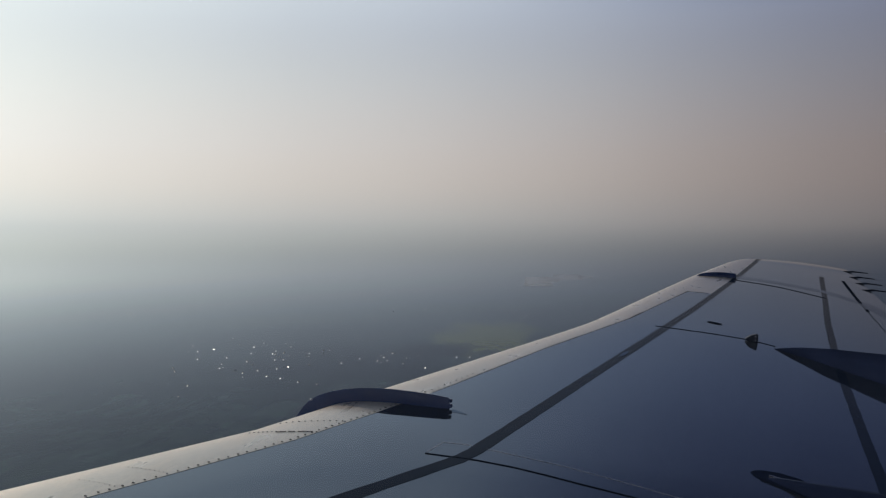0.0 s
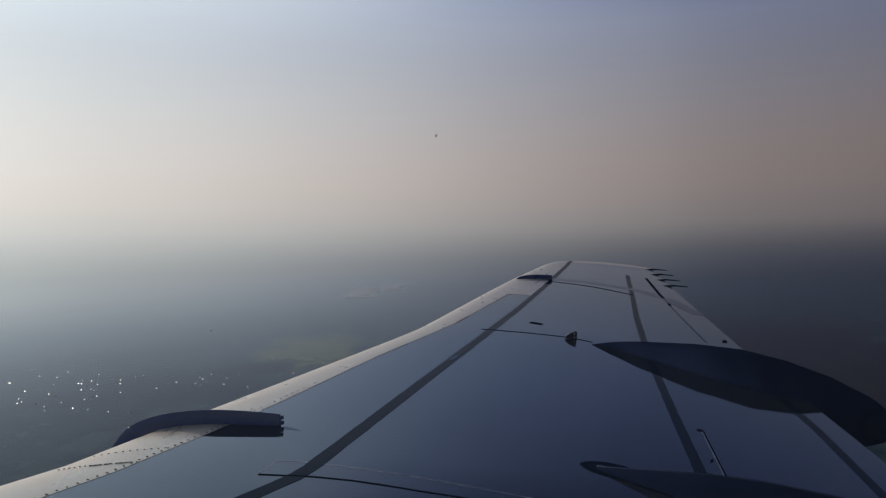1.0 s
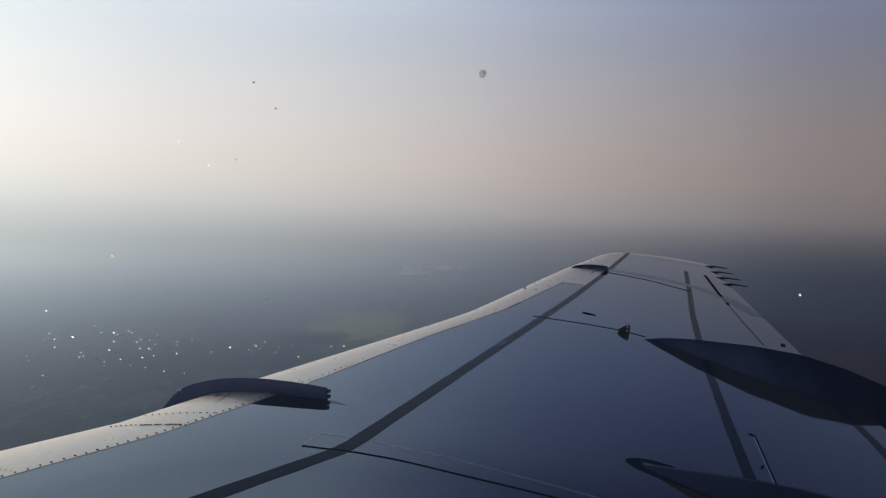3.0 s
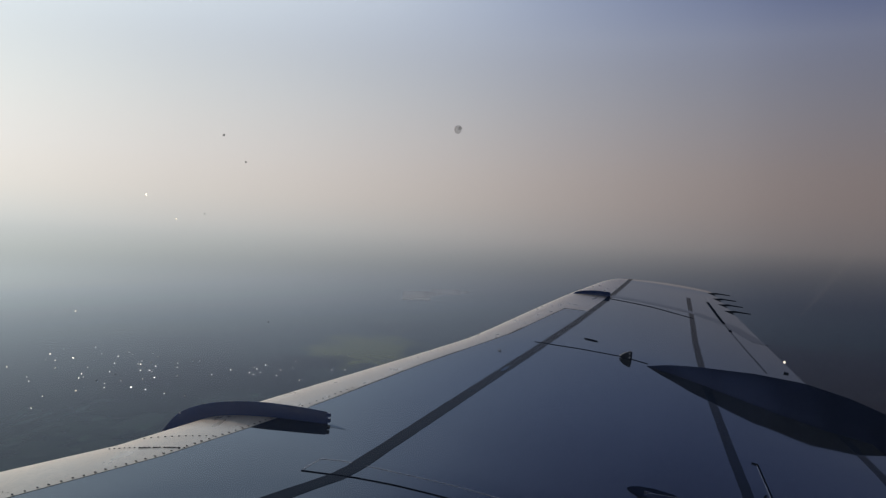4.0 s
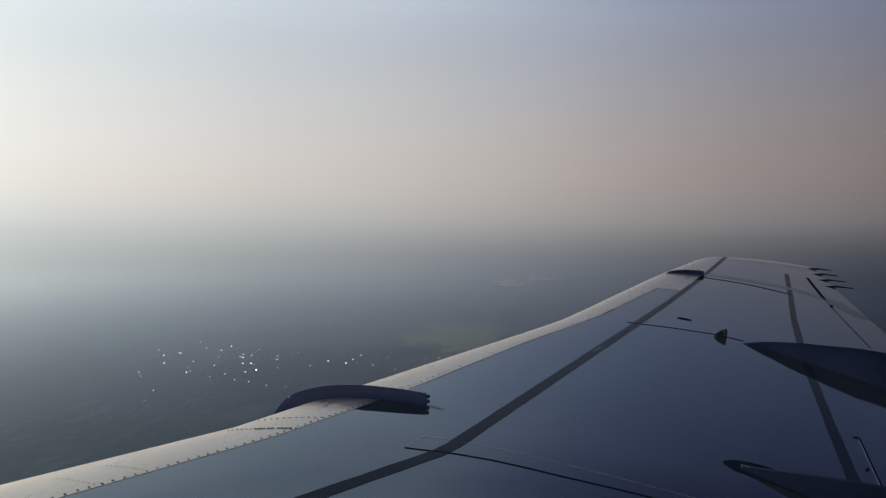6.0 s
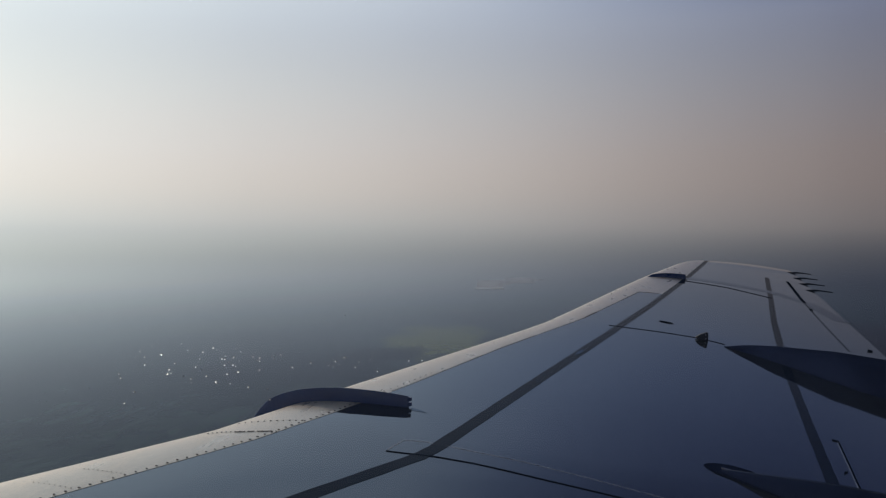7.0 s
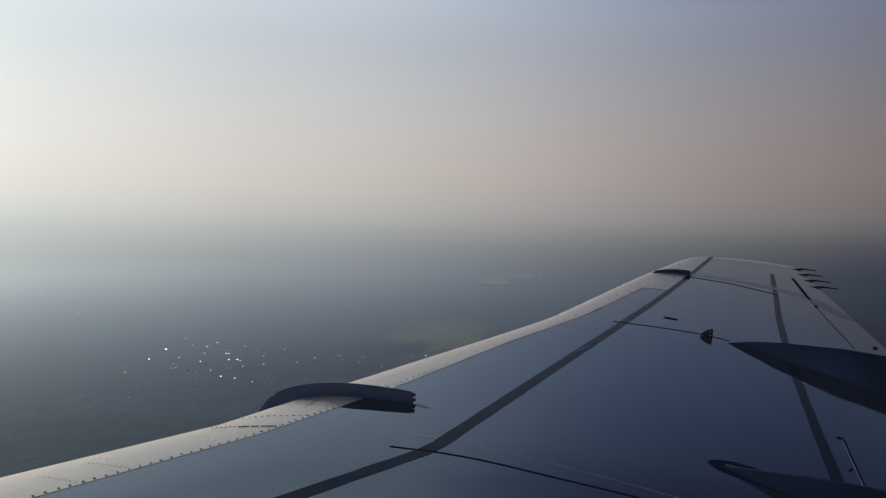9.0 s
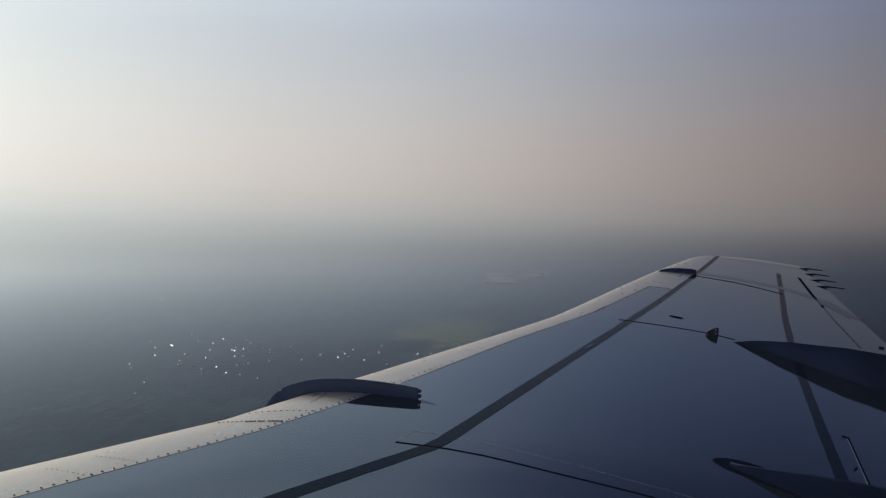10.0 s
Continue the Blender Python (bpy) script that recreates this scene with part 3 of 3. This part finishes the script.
# ---- flap track fairings ----
def fairing(axis, top, half, low, label):
    """Canoe of half-round section that grows out of the wing and droops behind it; axis, top, half width and underside as (x, value) lists."""
    bm = bmesh.new()
    x0, x1 = top[0][0], top[-1][0]
    rows = []
    n = 20
    for x in steps(x0 + 0.002, x1, 0.06):
        zt, w, zb = lerp(x, *zip(*top)), lerp(x, *zip(*half)), lerp(x, *zip(*low))
        zc, r = (zt + zb) / 2, (zt - zb) / 2
        y0 = lerp(x, *zip(*axis))
        row = []
        for k in range(n):
            a = 2 * math.pi * k / n
            c, s = math.cos(a), math.sin(a)
            row.append((x, y0 + w * math.copysign(abs(c) ** 0.9, c), zc + r * math.copysign(abs(s) ** 0.9, s)))
        rows.append(row)
    vs = grid(bm, rows, closed=True)
    bm.faces.new(vs[0])
    bm.faces.new(vs[-1])
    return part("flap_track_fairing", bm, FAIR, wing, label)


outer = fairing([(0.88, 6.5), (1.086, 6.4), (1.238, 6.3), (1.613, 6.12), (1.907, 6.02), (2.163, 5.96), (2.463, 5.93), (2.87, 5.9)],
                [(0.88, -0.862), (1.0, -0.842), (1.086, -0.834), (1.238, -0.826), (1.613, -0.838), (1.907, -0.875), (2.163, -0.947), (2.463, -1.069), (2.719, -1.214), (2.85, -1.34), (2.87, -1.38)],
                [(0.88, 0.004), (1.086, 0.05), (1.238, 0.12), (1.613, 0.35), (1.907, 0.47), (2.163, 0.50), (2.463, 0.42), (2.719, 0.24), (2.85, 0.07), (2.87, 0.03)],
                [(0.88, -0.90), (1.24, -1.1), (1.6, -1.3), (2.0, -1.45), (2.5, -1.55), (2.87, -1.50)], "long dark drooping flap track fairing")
bm = bmesh.new()
drain = Vector((2.57, 5.50, -1.325))
bmesh.ops.create_cone(bm, cap_ends=True, segments=24, radius1=0.084, radius2=0.078, depth=0.10, matrix=Matrix.Translation(drain) @ Vector((-0.42, -0.88, 0.21)).to_track_quat("Z", "Y").to_matrix().to_4x4())
part("tail_drain", bm, GAP, outer, "dark round drain at the fairing's tail", smooth=False)
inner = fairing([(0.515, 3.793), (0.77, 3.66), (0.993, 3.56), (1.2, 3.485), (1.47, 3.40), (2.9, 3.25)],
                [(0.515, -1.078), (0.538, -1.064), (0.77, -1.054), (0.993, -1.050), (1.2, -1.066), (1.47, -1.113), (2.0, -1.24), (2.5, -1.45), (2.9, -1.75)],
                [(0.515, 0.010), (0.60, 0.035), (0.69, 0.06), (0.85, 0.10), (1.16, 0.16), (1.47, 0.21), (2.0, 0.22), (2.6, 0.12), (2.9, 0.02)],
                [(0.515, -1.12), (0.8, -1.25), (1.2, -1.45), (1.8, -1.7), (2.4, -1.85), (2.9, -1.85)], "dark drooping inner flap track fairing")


def skin_patch(name, outline, mat, label, lift=0.002, parent=None):
    """Flat patch on the wing's skin inside a plan outline of (x, y)."""
    bm = bmesh.new()
    cx, cy = sum(p[0] for p in outline) / len(outline), sum(p[1] for p in outline) / len(outline)
    rings = [[(cx + (x - cx) * f, cy + (y - cy) * f) for x, y in outline] for f in (0.05, 0.5, 1.0)]
    vs = grid(bm, [[(x, y, wz(x, y) + lift) for x, y in r] for r in rings], closed=True)
    bm.faces.new(vs[0])
    return part(name, bm, mat, parent or wing, label)


skin_patch("filler_cap", [(0.503 + 0.058 * math.cos(a) + 0.016 * math.sin(a), 7.23 - 0.038 * math.cos(a) + 0.026 * math.sin(a)) for a in (k * math.pi / 10 for k in range(20))], GAP, "dark oval filler cap", lift=0.004)
skin_patch("scuff", [(-0.158 + 0.012 * math.cos(a) + 0.022 * math.sin(a), 5.695 - 0.012 * math.cos(a) + 0.085 * math.sin(a)) for a in (k * math.pi / 8 for k in range(16))], BAND, "rubbed spot on the stripe", lift=0.004)
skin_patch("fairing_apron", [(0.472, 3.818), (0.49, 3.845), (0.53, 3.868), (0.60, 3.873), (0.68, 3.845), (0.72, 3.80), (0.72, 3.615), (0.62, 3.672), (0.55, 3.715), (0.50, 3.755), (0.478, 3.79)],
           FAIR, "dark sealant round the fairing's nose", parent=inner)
strip("gap", [(0.51, 3.745), (0.69, 3.63), (0.852, 3.515), (1.05, 3.39)], 0.022, GAP, "dark gap beside the fairing", lift=0.003, ends=(0.5, 1.2), parent=inner)
strip("bright_edge", [(0.545, 3.79), (0.60, 3.775)], 0.005, BRIGHT, lift=0.014, ends=(0.6, 1.0), parent=inner)
# narrow paler strip along the top of the inner fairing
bm = bmesh.new()
rows = []
for x in steps(0.56, 1.45, 0.05):
    y, z = lerp(x, (0.515, 0.77, 0.993, 1.2, 1.47), (3.793, 3.66, 3.56, 3.485, 3.40)), lerp(x, (0.538, 0.77, 0.993, 1.2, 1.47), (-1.064, -1.054, -1.050, -1.066, -1.113))
    rows.append([(x, y - 0.004, z - 0.003), (x, y, z + 0.0025), (x, y + 0.004, z - 0.003)])
grid(bm, rows)
part("ridge_line", bm, PAINT, inner, "paler line along the ridge")


# ---- static wicks ----
def wick(y):
    x = lerp(y, *TE)
    z = wz(x - 0.01, y)
    bm = bmesh.new()
    grid(bm, [[(x - 0.10, y - 0.02, z - 0.004), (x - 0.10, y + 0.02, z - 0.004), (x - 0.10, y + 0.014, z + 0.014), (x - 0.10, y - 0.014, z + 0.014)],
              [(x + 0.05, y - 0.015, z - 0.004), (x + 0.05, y + 0.015, z - 0.004), (x + 0.05, y + 0.01, z + 0.018), (x + 0.05, y - 0.01, z + 0.018)]], closed=True)
    holder = part("static_wick", bm, GAP, wing, "black static discharger on the trailing edge", smooth=False)
    bm = bmesh.new()
    bmesh.ops.create_cone(bm, cap_ends=True, segments=8, radius1=0.010, radius2=0.006, depth=0.22,
                          matrix=Matrix.Translation((x + 0.115, y, z - 0.001)) @ Euler((0, radians(97), 0)).to_matrix().to_4x4())
    part("rod", bm, GAP, holder)


for y in (12.75, 12.15, 11.55, 10.95):
    wick(y)
strip("small_lug", [(2.105, 7.295), (2.14, 7.285)], 0.018, GAP, "small dark lug at the trailing edge", lift=0.012)


# ---- the land below ----


def land(az, el):
    """Place on the ground at a bearing and an angle of depression."""
    r = HEIGHT / math.tan(radians(-el))
    return Vector((r * math.sin(radians(az)), r * math.cos(radians(az)), -HEIGHT))


bm = bmesh.new()
rings = [0, 150, 400, 900, 1800, 3200, 5200, 9000]
rows = [[(r * math.cos(k * math.pi / 24), r * math.sin(k * math.pi / 24), -HEIGHT) for k in range(48)] for r in rings[1:]]
vs = grid(bm, rows, closed=True)
bm.faces.new(vs[0])
ground = tagged(part("ground", bm, GROUND, None, "flat hazy farmland far below the wing", smooth=False), category="ground", kind="structure")


def house(pale):
    """Small far house: walls and a gabled roof."""
    h = thing("house", "small far house with an added panel that throws a sun glint" if pale else "small far house with grey roof tiles", "house", group="houses in the haze")
    bm = bmesh.new()
    box(bm, (-5, -4, 0), (5, 4, 4.5))
    part("wall", bm, HOUSE, h, smooth=False)
    bm = bmesh.new()
    v = [bm.verts.new(p) for p in ((-5.5, -4.6, 4.4), (5.5, -4.6, 4.4), (5.5, 4.6, 4.4), (-5.5, 4.6, 4.4), (-5.5, 0, 7.6), (5.5, 0, 7.6))]
    for f in ((0, 1, 5, 4), (2, 3, 4, 5), (0, 4, 3), (1, 2, 5), (0, 3, 2, 1)):
        bm.faces.new([v[k] for k in f])
    part("roof", bm, TILE, h, smooth=False)
    bm = bmesh.new()
    box(bm, (2.2, -0.5, 6.6), (3.2, 0.5, 8.8))
    part("chimney", bm, TILE, h, smooth=False)
    # metallic sloped reflector added in front of the wall, only for the sun's glint
    if pale:
        bm = bmesh.new()
        v = [bm.verts.new(p) for p in ((-4.4, -6.7, 0), (4.4, -6.7, 0), (4.4, -4.62, 3.5), (-4.4, -4.62, 3.5), (-4.4, -4.02, 0), (4.4, -4.02, 0), (4.4, -4.02, 3.4), (-4.4, -4.02, 3.4))]
        for f in ((0, 1, 2, 3), (3, 2, 6, 7), (0, 3, 7, 4), (1, 5, 6, 2), (0, 4, 5, 1), (4, 7, 6, 5)):
            bm.faces.new([v[k] for k in f])
        part("glint_panel", bm, GLINT, h, "steep reflector panel added to throw a sun glint", smooth=False)
    return h


def to_sun(p):
    """Turn of a house at p so that its reflector panel throws the sun towards the aircraft."""
    half = bearing(SUN_AZ, SUN_EL) - p.normalized()
    return math.degrees(math.atan2(half.x, -half.y))


def shed(az, el, length, depth, tall, label):
    """Long pale glasshouse or hall, with a row of low ridges."""
    p = land(az, el)
    s = thing("glasshouse", label, "glasshouse", p, group="glasshouses in the haze")
    s.rotation_euler = (0, 0, radians(-az))
    bm = bmesh.new()
    box(bm, (-length / 2, -depth / 2, 0), (length / 2, depth / 2, tall))
    part("wall", bm, HOUSE, s, smooth=False)
    bm = bmesh.new()
    n = max(2, int(depth / 14))
    for k in range(n):
        y0, y1 = -depth / 2 + depth * k / n, -depth / 2 + depth * (k + 1) / n
        v = [bm.verts.new(q) for q in ((-length / 2, y0, tall), (length / 2, y0, tall), (length / 2, y1, tall), (-length / 2, y1, tall),
                                       (-length / 2, (y0 + y1) / 2, tall + 0.9), (length / 2, (y0 + y1) / 2, tall + 0.9))]
        for f in ((0, 1, 5, 4), (2, 3, 4, 5), (0, 4, 3), (1, 2, 5)):
            bm.faces.new([v[q] for q in f])
    part("roof", bm, ROOF, s, smooth=False)
    return s


for az, el, length, depth in ((-8.6, -3.2, 125, 760), (-7.6, -3.1, 60, 330), (-6.6, -2.9, 150, 560), (-5.4, -2.9, 70, 200)):
    shed(az, el, length, depth, 1.5, "wide pale glasshouse roofs in the haze")

random.seed(7)
first = [house(True), house(False)]
spots = []
for a0, a1, e0, e1, count in ((-33.5, -21.5, -6.6, -10.2, 52), (-17, -8, -4.9, -6.0, 9), (-24, -17, -5.2, -6.5, 5), (-23, -14, -7.6, -9.6, 18)):
    for k in range(count):
        spots.append((random.gauss((a0 + a1) / 2, (a1 - a0) / 4.2), random.gauss((e0 + e1) / 2, (e0 - e1) / 4.2)))
for k, (a, e) in enumerate(spots):
    p = land(a, min(e, -4.2))
    src = first[0] if random.random() < 0.94 else first[1]
    s = random.uniform(0.15, 0.26)
    ob = copy_thing(src, pose(p.x, p.y, p.z, 0, 0, to_sun(p) + random.gauss(0, 9) if src is first[0] else random.uniform(0, 180)))
    ob.scale = (s * random.uniform(0.8, 1.3), s, s)
for a, e, wide in ((-30.6, -7.6, 1.2), (-35.9, -5.1, 1.0), (-31.3, -4.55, 0.9), (-11.0, -5.05, 1.0), (-10.4, -5.1, 0.9), (-9.9, -5.05, 1.1)):
    p = land(a, e)
    tagged(copy_thing(first[0], pose(p.x, p.y, p.z, 0, 0, to_sun(p))), "long far house with a wide added panel that throws a sun glint").scale = (wide * 0.45, 0.30, 0.28)
p = land(-16.4, -5.15)
first[0].matrix_world = pose(p.x, p.y, p.z, 0, 0, to_sun(p))
p = land(-18.6, -5.3)
first[1].matrix_world = pose(p.x, p.y, p.z, 0, 0, 60)
first[1].scale = (0.4, 0.35, 0.35)
first[0].scale = (0.32, 0.35, 0.35)


# ---- fuselage and window round the camera ----
RADIUS, MID_Y, MID_Z = 1.66, -1.425, -0.12
WIN = (-0.36, 0.30, -0.40, 0.30)      # opening in the skin: x from, to, z from, to


def hull_y(z):
    return MID_Y + math.sqrt(RADIUS ** 2 - (z - MID_Z) ** 2)


fuselage = thing("fuselage", "pale painted airliner fuselage with a cabin window", "aircraft")
a_low, a_high = math.asin((WIN[2] - MID_Z) / RADIUS), math.asin((WIN[3] - MID_Z) / RADIUS)
angles = [a_high + (2 * math.pi + a_low - a_high) * k / 56 for k in range(57)]
bm = bmesh.new()
xs = [-5.5, -3.5, -1.5, WIN[0], WIN[1], 1.5, 3.0, 4.5]
for r in (RADIUS, RADIUS - 0.03):
    grid(bm, [[(x, MID_Y + r * math.cos(a), MID_Z + r * math.sin(a)) for a in angles] for x in xs])
    belt = [a_low + (a_high - a_low) * k / 8 for k in range(9)]
    for pair in ((-5.5, WIN[0]), (WIN[1], 4.5)):
        grid(bm, [[(x, MID_Y + r * math.cos(a), MID_Z + r * math.sin(a)) for a in belt] for x in pair])
bmesh.ops.remove_doubles(bm, verts=bm.verts, dist=0.001)
part("hull", bm, SKIN, fuselage, "pale glossy fuselage skin")
bm = bmesh.new()
for x in (-5.5, 4.5):
    bm.faces.new([bm.verts.new((x, MID_Y + RADIUS * math.cos(2 * math.pi * k / 48), MID_Z + RADIUS * math.sin(2 * math.pi * k / 48))) for k in range(48)])
part("bulkhead", bm, LINER, fuselage, "plain grey bulkhead", smooth=False)


def loop(x0, x1, z0, z1, r, y, n=10):
    pts = []
    for cx, cz, a0 in ((x1 - r, z1 - r, 0), (x0 + r, z1 - r, 90), (x0 + r, z0 + r, 180), (x1 - r, z0 + r, 270)):
        for k in range(n + 1):
            a = radians(a0 + 90 * k / n)
            px, pz = cx + r * math.cos(a), cz + r * math.sin(a)
            pts.append((px, y if y is not None else hull_y(pz), pz))
    return pts


bm = bmesh.new()
grid(bm, [loop(WIN[0], WIN[1], WIN[2], WIN[3], 0.002, None), loop(-0.33, 0.27, -0.36, 0.26, 0.14, None), loop(-0.325, 0.265, -0.355, 0.255, 0.14, 0.222)], closed=True)
part("window_surround", bm, SKIN, fuselage, "rounded window surround", smooth=False)
bm = bmesh.new()
grid(bm, [loop(-0.325, 0.265, -0.355, 0.255, 0.14, 0.221), loop(-0.29, 0.24, -0.32, 0.22, 0.12, 0.200), loop(-0.29, 0.24, -0.32, 0.22, 0.12, 0.094),
          loop(-0.34, 0.30, -0.38, 0.29, 0.14, 0.060), loop(-0.42, 0.38, -0.46, 0.38, 0.16, 0.022), loop(-0.9, 0.9, -0.62, 0.48, 0.2, 0.005)], closed=True)
part("window_liner", bm, LINER, fuselage, "grey plastic window liner")
bm = bmesh.new()
box(bm, (-5.4, -2.75, -1.34), (4.4, -0.10, -1.28))
part("cabin_floor", bm, LINER, fuselage, "grey cabin floor", smooth=False)

pane = thing("window", "clear acrylic cabin window pane with small specks of dirt", "window", kind="structure")
bm = bmesh.new()
a, b = loop(-0.289, 0.239, -0.319, 0.219, 0.12, 0.1000), loop(-0.289, 0.239, -0.319, 0.219, 0.12, 0.1025)
vs = grid(bm, [a, b], closed=True)
bm.faces.new(vs[0])
bm.faces.new(vs[1])
sheet = part("pane", bm, GLASS, pane, "clear acrylic pane", smooth=False)
sheet.visible_shadow = False


def speck(x, z, size, mat, label=""):
    """Fleck of dirt on the inner face of the pane."""
    bm = bmesh.new()
    ring = []
    for k in range(10):
        a = 2 * math.pi * k / 10
        r = size * random.uniform(0.7, 1.15)
        ring.append((x + r * math.cos(a), z + r * math.sin(a)))
    vs = grid(bm, [[(p, 0.0999, q) for p, q in ring], [(x + (p - x) * 0.7, 0.0999 - size * 0.3, z + (q - z) * 0.7) for p, q in ring]], closed=True)
    bm.faces.new(vs[0])
    bm.faces.new(vs[1])
    part("speck", bm, mat, pane, label, smooth=False)


speck(0.06494, -0.03078, 0.00013, FILM, "faint grey spot of dirt")
speck(0.06499, -0.03073, 0.00006, FILM)
for x, z, size in ((0.05807, -0.03104, 0.00004), (0.05876, -0.03182, 0.000035), (0.06632, -0.03695, 0.00005), (0.05757, -0.03336, 0.000025)):
    speck(x, z, size, DUST, "dark fleck of dirt")
for x, z, size in ((0.05574, -0.03285, 0.00004), (0.0567, -0.03354, 0.00003), (0.05365, -0.03637, 0.00003), (0.05374, -0.03874, 0.00003), (0.05151, -0.03814, 0.00003), (0.07397, -0.0369, 0.00004)):
    speck(x, z, size, PALE_DUST, "pale fleck of dust")


def smear(x0, z0, x1, z1, width, label):
    """Faint wiped streak on the pane."""
    bm = bmesh.new()
    d = Vector((x1 - x0, z1 - z0))
    n = Vector((-d.y, d.x)).normalized() * width / 2
    rows = []
    for k in range(9):
        f = k / 8
        w = 0.35 + 0.65 * math.sin(math.pi * (0.15 + 0.7 * f)) + 0.15 * random.uniform(-1, 1)
        p = Vector((x0, z0)) + d * f
        rows.append([(p.x - n.x * w, 0.0998, p.y - n.y * w), (p.x, 0.0997, p.y), (p.x + n.x * w, 0.0998, p.y + n.y * w)])
    grid(bm, rows)
    part("smear", bm, STREAK, pane, label)


smear(0.07428, -0.03560, 0.07610, -0.03320, 0.00026, "faint pale wiped streak")
smear(0.07640, -0.03765, 0.07790, -0.03540, 0.00028, "faint pale wiped streak")
